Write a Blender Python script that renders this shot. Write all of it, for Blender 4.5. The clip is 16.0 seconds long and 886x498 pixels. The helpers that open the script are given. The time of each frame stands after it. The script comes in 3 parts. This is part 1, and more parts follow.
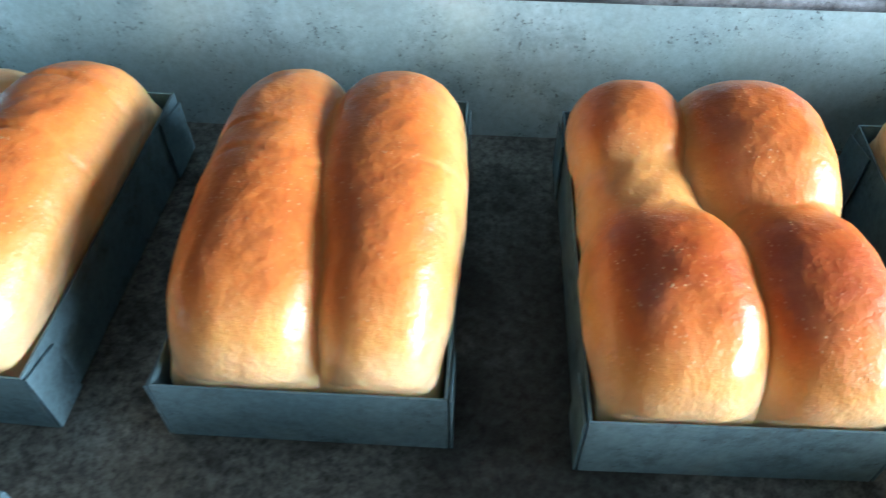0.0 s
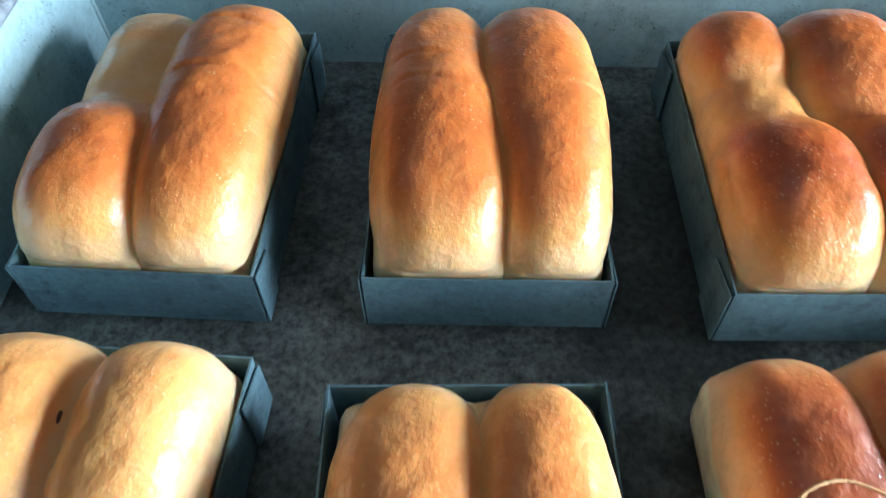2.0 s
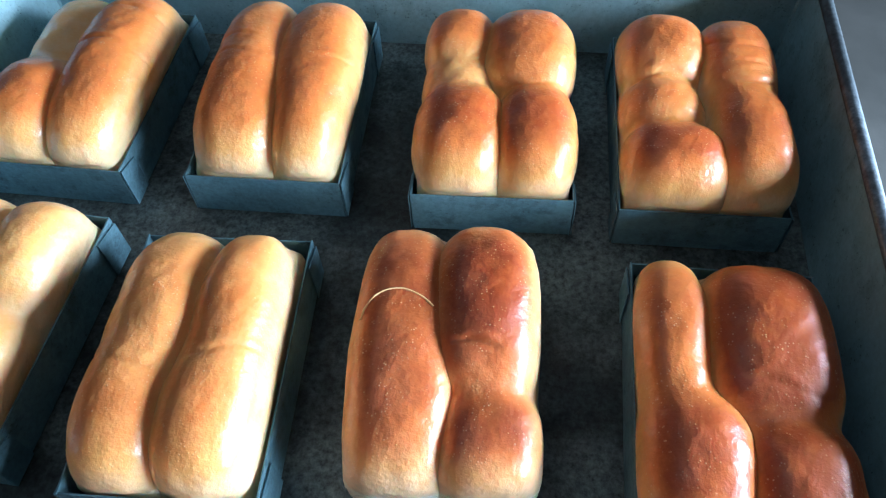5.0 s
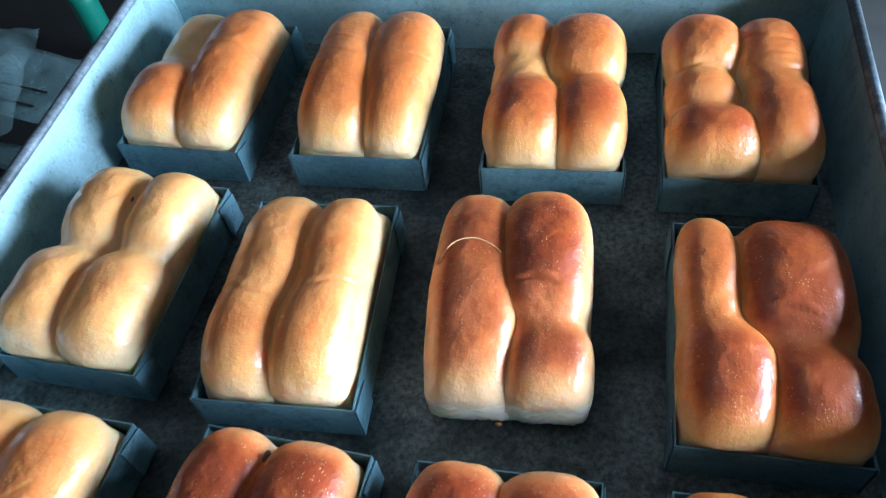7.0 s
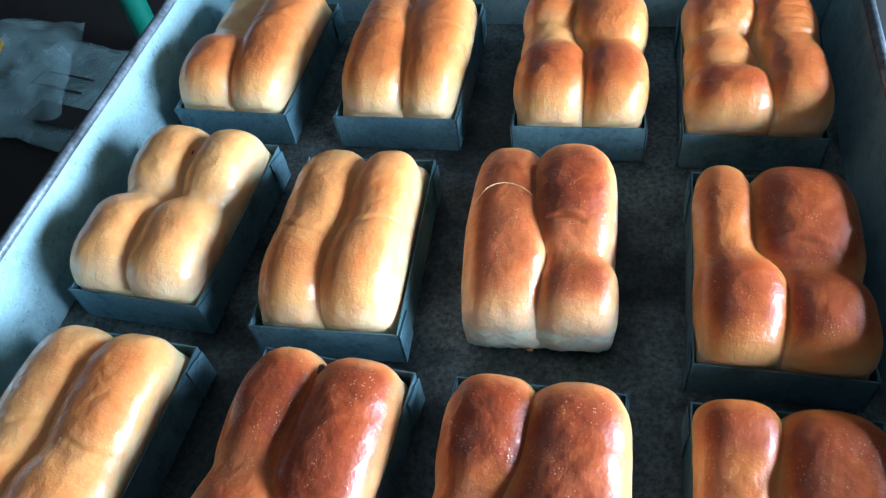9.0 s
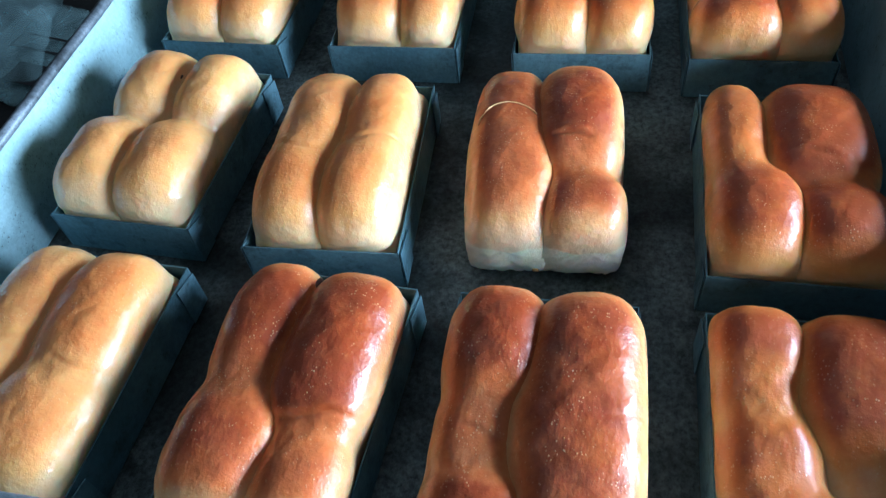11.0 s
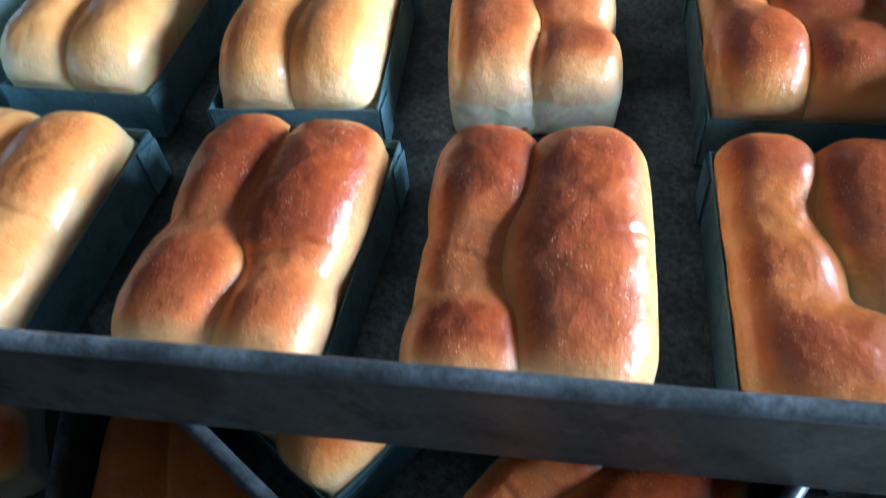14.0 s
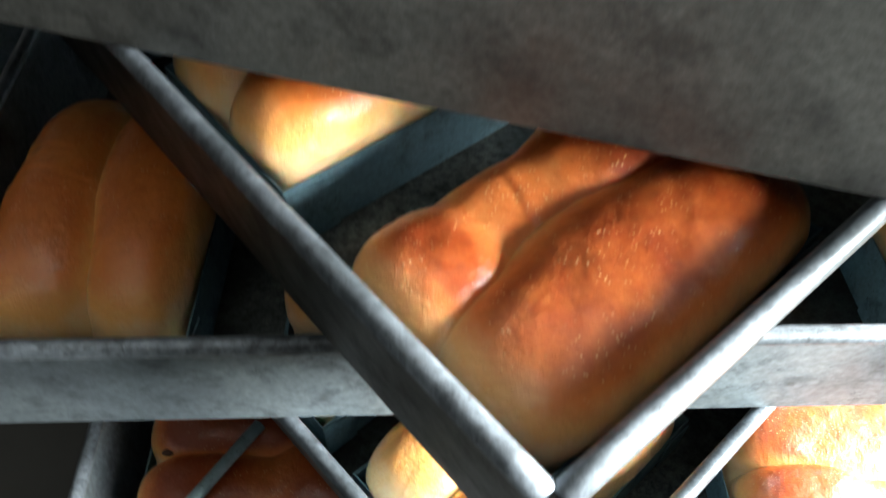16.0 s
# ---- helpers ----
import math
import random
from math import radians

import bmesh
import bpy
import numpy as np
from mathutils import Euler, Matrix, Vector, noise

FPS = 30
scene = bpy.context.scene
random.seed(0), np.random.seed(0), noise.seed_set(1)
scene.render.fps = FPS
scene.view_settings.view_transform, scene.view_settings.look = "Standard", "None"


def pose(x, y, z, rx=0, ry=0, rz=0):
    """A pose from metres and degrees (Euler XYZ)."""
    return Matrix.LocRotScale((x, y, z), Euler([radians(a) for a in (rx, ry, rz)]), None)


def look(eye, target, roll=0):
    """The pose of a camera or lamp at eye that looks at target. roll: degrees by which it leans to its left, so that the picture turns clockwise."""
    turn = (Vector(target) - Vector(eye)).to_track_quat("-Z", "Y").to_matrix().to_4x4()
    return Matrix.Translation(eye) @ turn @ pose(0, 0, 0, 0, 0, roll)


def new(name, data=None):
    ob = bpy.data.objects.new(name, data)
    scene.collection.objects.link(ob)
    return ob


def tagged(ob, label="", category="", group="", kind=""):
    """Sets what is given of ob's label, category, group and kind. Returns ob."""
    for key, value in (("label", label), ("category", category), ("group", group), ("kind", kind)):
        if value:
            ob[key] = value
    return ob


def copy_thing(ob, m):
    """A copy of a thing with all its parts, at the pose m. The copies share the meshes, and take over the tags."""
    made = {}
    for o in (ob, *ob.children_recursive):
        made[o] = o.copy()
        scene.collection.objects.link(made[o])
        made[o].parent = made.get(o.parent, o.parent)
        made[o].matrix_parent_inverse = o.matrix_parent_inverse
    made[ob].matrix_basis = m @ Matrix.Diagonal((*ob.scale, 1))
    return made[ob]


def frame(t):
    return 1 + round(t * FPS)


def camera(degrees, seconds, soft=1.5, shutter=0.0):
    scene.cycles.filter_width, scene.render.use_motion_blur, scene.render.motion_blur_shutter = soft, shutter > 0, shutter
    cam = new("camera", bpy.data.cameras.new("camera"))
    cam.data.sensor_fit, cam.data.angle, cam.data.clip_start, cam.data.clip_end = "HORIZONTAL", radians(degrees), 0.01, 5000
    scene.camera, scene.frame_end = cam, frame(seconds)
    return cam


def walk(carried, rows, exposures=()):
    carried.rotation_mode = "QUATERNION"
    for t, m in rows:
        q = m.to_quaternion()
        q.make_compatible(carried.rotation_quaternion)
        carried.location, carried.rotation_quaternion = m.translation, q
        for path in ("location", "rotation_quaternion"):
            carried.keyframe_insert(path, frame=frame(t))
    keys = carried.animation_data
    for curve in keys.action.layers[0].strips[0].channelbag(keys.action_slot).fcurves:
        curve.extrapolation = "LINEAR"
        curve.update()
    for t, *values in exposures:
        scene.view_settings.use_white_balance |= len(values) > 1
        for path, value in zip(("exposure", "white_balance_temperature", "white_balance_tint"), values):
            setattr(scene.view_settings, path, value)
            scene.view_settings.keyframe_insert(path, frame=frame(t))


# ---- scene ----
cam = camera(60.0, 16.0, soft=1.2, shutter=0.6)
PATH = [
    (0, (0.015, 0.103, 0.283), (-0.115, 1.416, -1.22), -1.2),
    (0.5, (-0.022, 0.087, 0.292), (-0.101, 1.406, -1.209), 0.7),
    (1, (-0.036, 0.069, 0.304), (-0.126, 1.405, -1.181), 0.4),
    (1.5, (-0.043, 0.06, 0.306), (-0.121, 1.368, -1.205), 0.0),
    (2, (-0.062, 0.049, 0.313), (-0.132, 1.266, -1.273), -1.0),
    (2.5, (-0.048, 0.012, 0.334), (-0.099, 1.218, -1.261), -0.9),
    (3, (0.01, -0.033, 0.36), (-0.069, 1.145, -1.255), -1.5),
    (3.5, (0.069, -0.046, 0.403), (-0.047, 1.015, -1.288), -1.9),
    (6, (0.133, -0.124, 0.457), (-0.139, 1.048, -1.14), -6.6),
    (6.5, (0.132, -0.148, 0.47), (-0.189, 1.027, -1.116), -8.3),
    (7, (0.139, -0.175, 0.481), (-0.227, 1.004, -1.092), -9.3),
    (7.5, (0.144, -0.198, 0.487), (-0.251, 0.985, -1.077), -10.4),
    (8, (0.145, -0.213, 0.487), (-0.246, 0.972, -1.076), -10.2),
    (8.5, (0.143, -0.231, 0.492), (-0.278, 0.958, -1.06), -10.8),
    (11, (0.126, -0.28, 0.437), (-0.246, 0.925, -1.115), -8.9),
    (11.5, (0.126, -0.294, 0.424), (-0.268, 0.852, -1.167), -10.5),
    (12, (0.117, -0.306, 0.404), (-0.255, 0.779, -1.235), -10.9),
    (12.5, (0.119, -0.314, 0.395), (-0.264, 0.782, -1.233), -11.4),
    (13, (0.12, -0.314, 0.384), (-0.232, 0.815, -1.229), -10.4),
    (13.5, (0.118, -0.32, 0.367), (-0.19, 0.861, -1.217), -8.6),
    (14, (0.119, -0.334, 0.35), (-0.185, 0.9, -1.194), -7.2),
    (14.5, (0.113, -0.359, 0.3), (-0.175, 0.86, -1.26), -3.0),
    (15, (0.124, -0.364, 0.269), (-0.182, 0.845, -1.294), -2.3),
    (15.5, (0.128, -0.37, 0.244), (-0.189, 0.8, -1.347), -2.3),
    (16, (0.13, -0.395, 0.194), (-0.188, 0.811, -1.369), 1.3),
]
walk(cam, [(t, look(eye, target, roll)) for t, eye, target, roll in PATH],
     exposures=[(0.0, 0.1, 6450, 16), (3.7, 0.07, 5900, 13), (6.0, -0.07, 5500, 11), (8.7, -0.1, 5450, 11), (11.0, -0.27, 5350, 10), (13.8, -0.25, 5400, 10), (14.6, 0.5, 6300, 11), (15.0, 0.95, 6700, 11), (15.5, 1.45, 7000, 10), (16.0, 1.45, 7700, 15)])

# ---------- light: a covered bakery corner lit by one large opening ----------
world = bpy.data.worlds.new("sky")
scene.world = world
world.use_nodes = True
wt = world.node_tree
sky = wt.nodes.new("ShaderNodeTexSky")
sky.sky_type, sky.sun_disc = "NISHITA", False
sky.sun_elevation, sky.sun_rotation = radians(40), radians(110)
wt.links.new(sky.outputs[0], wt.nodes["Background"].inputs[0])
wt.nodes["Background"].inputs[1].default_value = 0.08


def area_lamp(name, eye, target, sx, sy, watts, colour):
    d = bpy.data.lights.new(name, "AREA")
    d.shape, d.size, d.size_y, d.energy, d.color = "RECTANGLE", sx, sy, watts, colour
    ob = new(name, d)
    ob.matrix_world = look(eye, target)
    return ob


area_lamp("doorway_daylight", (1.22, 0.04, 0.275), (0.0, 0.04, 0.25), 1.3, 0.47, 110.0, (0.80, 0.92, 1.0))


# ---------- materials ----------
class Mat:
    """Small node-tree builder round one Principled surface."""

    def __init__(self, name):
        self.m = bpy.data.materials.new(name)
        self.m.use_nodes = True
        self.t = self.m.node_tree
        self.b = self.t.nodes["Principled BSDF"]

    def node(self, kind, **values):
        n = self.t.nodes.new(kind)
        for k, v in values.items():
            n.inputs[k].default_value = v
        return n

    def link(self, a, b):
        self.t.links.new(a, b)

    def coords(self, which="Object"):
        return self.t.nodes.new("ShaderNodeTexCoord").outputs[which]

    def noise(self, vec, scale, detail=4.0, rough=0.55):
        n = self.node("ShaderNodeTexNoise", Scale=scale, Detail=detail, Roughness=rough)
        self.link(vec, n.inputs["Vector"])
        return n.outputs["Fac"]

    def ramp(self, fac, *stops):
        n = self.t.nodes.new("ShaderNodeValToRGB")
        e = n.color_ramp.elements
        while len(e) < len(stops):
            e.new(0.5)
        for el, (p, c) in zip(e, stops):
            el.position, el.color = p, (*c, 1) if len(c) == 3 else c
        self.link(fac, n.inputs["Fac"])
        return n.outputs["Color"]

    def grey(self, fac, lo, hi, a=0.0, b=1.0):
        n = self.node("ShaderNodeMapRange", **{"From Min": lo, "From Max": hi, "To Min": a, "To Max": b})
        self.link(fac, n.inputs["Value"])
        return n.outputs["Result"]

    def mix(self, fac, a, b, mode="MIX"):
        n = self.t.nodes.new("ShaderNodeMix")
        n.data_type, n.blend_type = "RGBA", mode
        for slot, v in ((n.inputs[0], fac), (n.inputs[6], a), (n.inputs[7], b)):
            if isinstance(v, (int, float)):
                slot.default_value = v
            elif isinstance(v, tuple):
                slot.default_value = (*v, 1)
            else:
                self.link(v, slot)
        return n.outputs[2]

    def math(self, op, a, b):
        n = self.t.nodes.new("ShaderNodeMath")
        n.operation = op
        for slot, v in zip(n.inputs, (a, b)):
            if isinstance(v, (int, float)):
                slot.default_value = v
            else:
                self.link(v, slot)
        return n.outputs[0]

    def bump(self, height, strength, distance):
        n = self.node("ShaderNodeBump", Strength=strength, Distance=distance)
        self.link(height, n.inputs["Height"])
        last = self.b.inputs["Normal"]
        if last.links:
            self.link(last.links[0].from_socket, n.inputs["Normal"])
        self.link(n.outputs[0], last)
        self.link(n.outputs[0], self.b.inputs["Coat Normal"])

    def set(self, **values):
        for k, v in values.items():
            slot = self.b.inputs[k.replace("_", " ")]
            if isinstance(v, (int, float)):
                slot.default_value = v
            elif isinstance(v, tuple):
                slot.default_value = v if k == "Subsurface_Radius" else (*v, 1)
            else:
                self.link(v, slot)
        return self.m


def sheet_metal(name, tone, dark, stain, metal, rough, grit=0.12):
    m = Mat(name)
    at = m.coords()
    info = m.t.nodes.new("ShaderNodeObjectInfo")
    shift = m.t.nodes.new("ShaderNodeVectorMath")
    shift.operation = "ADD"
    m.link(at, shift.inputs[0])
    m.link(info.outputs["Random"], shift.inputs[1])
    at = shift.outputs[0]
    big = m.noise(at, 9.0, 5.0, 0.6)
    mid = m.noise(at, 42.0, 6.0, 0.65)
    fine = m.noise(at, 420.0, 3.0, 0.6)
    base = m.mix(m.grey(big, 0.40, 0.60), dark, tone)
    base = m.mix(m.grey(mid, 0.52, 0.66, 0.0, 0.6), base, stain)
    specks = m.math("MULTIPLY", m.grey(fine, 0.60, 0.66), m.grey(mid, 0.44, 0.60))
    base = m.mix(m.math("MULTIPLY", specks, 0.6), base, (0.03, 0.032, 0.035))
    grain = m.grey(m.noise(at, 240.0, 6.0, 0.75), 0.34, 0.66, 1 - grit, 1 + grit)
    base = m.mix(1.0, base, grain, "MULTIPLY")
    m.bump(fine, 0.12, 0.0006)
    m.bump(mid, 0.15, 0.003)
    return m.set(Base_Color=base, Metallic=metal, Roughness=m.grey(mid, 0.3, 0.7, rough - 0.08, rough + 0.15))


STEEL = sheet_metal("galvanised_sheet", (0.38, 0.57, 0.62), (0.30, 0.47, 0.52), (0.20, 0.32, 0.36), 0.30, 0.42)
STEEL_FLOOR = sheet_metal("greasy_baking_sheet", (0.125, 0.15, 0.145), (0.024, 0.031, 0.030), (0.009, 0.012, 0.013), 0.3, 0.48, 0.7)
STEEL_TIN = sheet_metal("tin_plate", (0.14, 0.265, 0.32), (0.085, 0.175, 0.22), (0.04, 0.08, 0.10), 0.2, 0.58, 0.22)
STEEL_OLD = sheet_metal("blackened_sheet", (0.062, 0.066, 0.062), (0.026, 0.029, 0.028), (0.008, 0.009, 0.009), 0.3, 0.45, 0.35)
STEEL_RIM = sheet_metal("scuffed_rim_sheet", (0.24, 0.29, 0.335), (0.07, 0.088, 0.10), (0.02, 0.023, 0.026), 0.45, 0.40, 0.4)
STEEL_WORN = sheet_metal("worn_dark_sheet", (0.19, 0.24, 0.265), (0.11, 0.14, 0.16), (0.04, 0.05, 0.06), 0.4, 0.42, 0.3)


def crust(name, cream, gold, brown, dark):
    m = Mat(name)
    at = m.coords()
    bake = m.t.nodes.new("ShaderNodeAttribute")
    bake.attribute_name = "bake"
    mott = m.noise(at, 38.0, 5.0, 0.6)
    fine = m.noise(at, 260.0, 3.0, 0.6)
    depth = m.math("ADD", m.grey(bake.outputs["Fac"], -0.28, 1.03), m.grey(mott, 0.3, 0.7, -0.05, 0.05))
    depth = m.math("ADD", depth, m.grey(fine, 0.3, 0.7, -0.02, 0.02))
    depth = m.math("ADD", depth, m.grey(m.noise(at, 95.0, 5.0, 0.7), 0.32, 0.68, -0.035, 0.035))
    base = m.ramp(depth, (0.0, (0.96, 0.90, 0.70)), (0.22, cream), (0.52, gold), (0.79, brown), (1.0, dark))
    cell = m.node("ShaderNodeTexVoronoi", Scale=460.0, Randomness=1.0)
    m.link(at, cell.inputs["Vector"])
    spot = m.grey(cell.outputs["Distance"], 0.10, 0.30, 1.0, 0.0)
    spot = m.math("MULTIPLY", spot, m.grey(m.noise(at, 190.0, 2.0), 0.44, 0.54))
    spot = m.math("MULTIPLY", spot, m.grey(m.noise(at, 45.0, 4.0), 0.42, 0.58))
    base = m.mix(m.math("MULTIPLY", spot, 0.65), base, (0.88, 0.58, 0.30))
    m.bump(fine, 0.11, 0.0006)
    m.bump(m.noise(at, 70.0, 5.0, 0.6), 0.75, 0.0022)
    m.bump(m.noise(at, 150.0, 4.0, 0.6), 0.17, 0.0011)
    m.bump(spot, 0.3, 0.0005)
    creases = m.math("MULTIPLY", m.noise(at, 210.0, 3.0, 0.65), m.grey(m.noise(at, 26.0, 3.0), 0.46, 0.60))
    m.bump(creases, 0.25, 0.0012)
    return m.set(Base_Color=base, Roughness=m.grey(mott, 0.3, 0.7, 0.36, 0.54), Specular_IOR_Level=0.5, Coat_Weight=m.grey(m.noise(at, 55.0, 4.0, 0.6), 0.42, 0.60, 0.08, 0.85), Coat_Roughness=0.14,
                 Subsurface_Weight=0.45, Subsurface_Radius=(0.007, 0.0035, 0.0018), Subsurface_Scale=1.0)


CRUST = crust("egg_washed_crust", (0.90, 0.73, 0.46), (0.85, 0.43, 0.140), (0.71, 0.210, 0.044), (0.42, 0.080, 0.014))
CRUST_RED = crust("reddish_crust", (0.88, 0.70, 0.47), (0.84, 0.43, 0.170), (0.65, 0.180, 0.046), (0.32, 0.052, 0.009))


def plain(name, a, b, scale, rough, metal=0.0, bump=0.2, dist=0.004):
    m = Mat(name)
    at = m.coords()
    n = m.noise(at, scale, 6.0, 0.6)
    m.bump(m.noise(at, scale * 9, 4.0), bump, dist)
    return m.set(Base_Color=m.mix(m.grey(n, 0.3, 0.7), a, b), Roughness=m.grey(n, 0.3, 0.7, rough - 0.08, rough + 0.08), Metallic=metal)


CONCRETE = plain("dark_concrete", (0.028, 0.03, 0.028), (0.055, 0.057, 0.054), 6.0, 0.8)
PLASTER = plain("grimy_plaster", (0.28, 0.28, 0.27), (0.38, 0.375, 0.36), 3.0, 0.9)
CEILING = plain("dull_limewash", (0.46, 0.455, 0.44), (0.56, 0.555, 0.54), 3.0, 0.9)
# near-black so that unseen walls throw little light back on the trays
DIM_WALL = plain("low_bounce_wall", (0.022, 0.021, 0.02), (0.04, 0.038, 0.036), 3.0, 0.9)
DARKWOOD = plain("dark_board", (0.006, 0.006, 0.006), (0.012, 0.012, 0.012), 12.0, 0.6)
CRUMB = plain("white_crumb", (0.80, 0.72, 0.55), (0.88, 0.82, 0.68), 60.0, 0.85, 0.0, 0.6, 0.002)


# ---------- mesh helpers ----------
def link_mesh(name, bm, material, smooth=False):
    me = bpy.data.meshes.new(name)
    bm.normal_update()
    bm.to_mesh(me)
    bm.free()
    if smooth:
        me.shade_smooth()
    me.materials.append(material)
    return new(name, me)


def part(name, bm, material, parent, label="", smooth=False):
    ob = link_mesh(name, bm, material, smooth)
    ob.parent = parent
    if label:
        ob["label"] = label
    return ob


def thing(name, m, label, category, group="", kind=""):
    ob = new(name)
    ob.empty_display_size = 0.02
    ob.matrix_world = m
    return tagged(ob, label, category, group, kind)


def box(bm, x0, x1, y0, y1, z0, z1):
    vs = [bm.verts.new(p) for p in ((x0, y0, z0), (x1, y0, z0), (x1, y1, z0), (x0, y1, z0), (x0, y0, z1), (x1, y0, z1), (x1, y1, z1), (x0, y1, z1))]
    for f in ((3, 2, 1, 0), (4, 5, 6, 7), (0, 1, 5, 4), (1, 2, 6, 5), (2, 3, 7, 6), (3, 0, 4, 7)):
        bm.faces.new([vs[i] for i in f])
    return vs


def boxes(*dims, bevel=0.0):
    bm = bmesh.new()
    for d in dims:
        box(bm, *d)
    if bevel:
        bmesh.ops.bevel(bm, geom=bm.edges[:], offset=bevel, segments=2, affect="EDGES")
    return bm


def slab(a0, a1, b0, b1, thick, up, bow=0.0, cuts=14, outer=0):
    """A thin sheet between a lower edge a0-a1 and an upper edge b0-b1, thickened along up, slightly wavy like hand-bent metal."""
    bm = bmesh.new()
    rows = []
    a0, a1, b0, b1, up = (Vector(v) for v in (a0, a1, b0, b1, up))
    for j in range(5):
        k = j / 4
        row = []
        for i in range(cuts + 1):
            s = i / cuts
            p = (a0.lerp(a1, s)).lerp(b0.lerp(b1, s), k)
            p = p + up * bow * (noise.noise(p * 9.0) * 0.7 + 0.3 * math.sin(s * 9 + k)) * (k * (1 - k) * 3 + 0.15) * (4 * s * (1 - s)) ** 0.5
            row.append(p)
        rows.append(row)
    front = [[bm.verts.new(p) for p in r] for r in rows]
    back = [[bm.verts.new(p + up * thick) for p in r] for r in rows]
    n = cuts
    for j in range(4):
        for i in range(n):
            bm.faces.new((front[j][i], front[j][i + 1], front[j + 1][i + 1], front[j + 1][i]))
            bm.faces.new((back[j][i + 1], back[j][i], back[j + 1][i], back[j + 1][i + 1])).material_index = outer
    for i in range(n):
        bm.faces.new((front[4][i], front[4][i + 1], back[4][i + 1], back[4][i]))
        bm.faces.new((front[0][i + 1], front[0][i], back[0][i], back[0][i + 1]))
    for j in range(4):
        bm.faces.new((front[j][0], front[j + 1][0], back[j + 1][0], back[j][0]))
        bm.faces.new((front[j + 1][n], front[j][n], back[j][n], back[j + 1][n]))
    bmesh.ops.recalc_face_normals(bm, faces=bm.faces[:])
    return bm


def tube(points, radius, sides=10, squash=1.0, up=(0, 0, 1)):
    bm = bmesh.new()
    pts = [Vector(p) for p in points]
    rings = []
    for i, p in enumerate(pts):
        d = (pts[min(i + 1, len(pts) - 1)] - pts[max(i - 1, 0)]).normalized()
        s = d.cross(Vector(up)).normalized()
        u = s.cross(d)
        rings.append([bm.verts.new(p + s * radius * math.cos(6.28318 * k / sides) + u * radius * squash * math.sin(6.28318 * k / sides)) for k in range(sides)])
    for a, b in zip(rings, rings[1:]):
        for k in range(sides):
            bm.faces.new((a[k], a[(k + 1) % sides], b[(k + 1) % sides], b[k]))
    bm.faces.new(rings[0][::-1])
    bm.faces.new(rings[-1])
    bmesh.ops.recalc_face_normals(bm, faces=bm.faces[:])
    return bm


# ---------- the room round the stack ----------
GROUND = -0.3675
def structure(name, bm, material, label, category):
    return tagged(link_mesh(name, bm, material), label, category, kind="structure")


structure("floor", boxes((-2.6, 1.43, -2.4, 2.4, GROUND - 0.1, GROUND)), CONCRETE, "dark concrete floor under the trays", "floor")
structure("ceiling", boxes((-2.6, 1.43, -2.4, 2.4, 2.3, 2.4)), CEILING, "grimy plastered ceiling of the bakery", "ceiling")
structure("wall_north", boxes((-2.6, 1.43, 2.4, 2.55, GROUND, 2.3)), PLASTER, "grimy plastered wall behind the trays", "wall")
# south and west walls are added, dark to dim the front and left
structure("wall_south", boxes((-2.6, 1.43, -2.55, -2.4, GROUND, 2.3)), DIM_WALL, "unseen dark wall added to hold down bounce light", "wall")
structure("wall_west", boxes((-2.75, -2.6, -2.4, 2.4, GROUND, 2.3)), DIM_WALL, "unseen dark wall added to hold down bounce light", "wall")
structure("wall_east", boxes((1.28, 1.43, -2.4, -0.64, GROUND, 2.3), (1.28, 1.43, 0.72, 2.4, GROUND, 2.3), (1.28, 1.43, -0.64, 0.72, 0.53, 2.3),
                             (1.28, 1.43, -0.64, 0.72, GROUND, 0.02)), PLASTER, "plastered wall with a wide open hatch to daylight", "wall")



# ---------- oven trays ----------
TRAY_W, TRAY_D, TRAY_H, LEAN_OUT = 0.616, 0.614, 0.088, 0.007


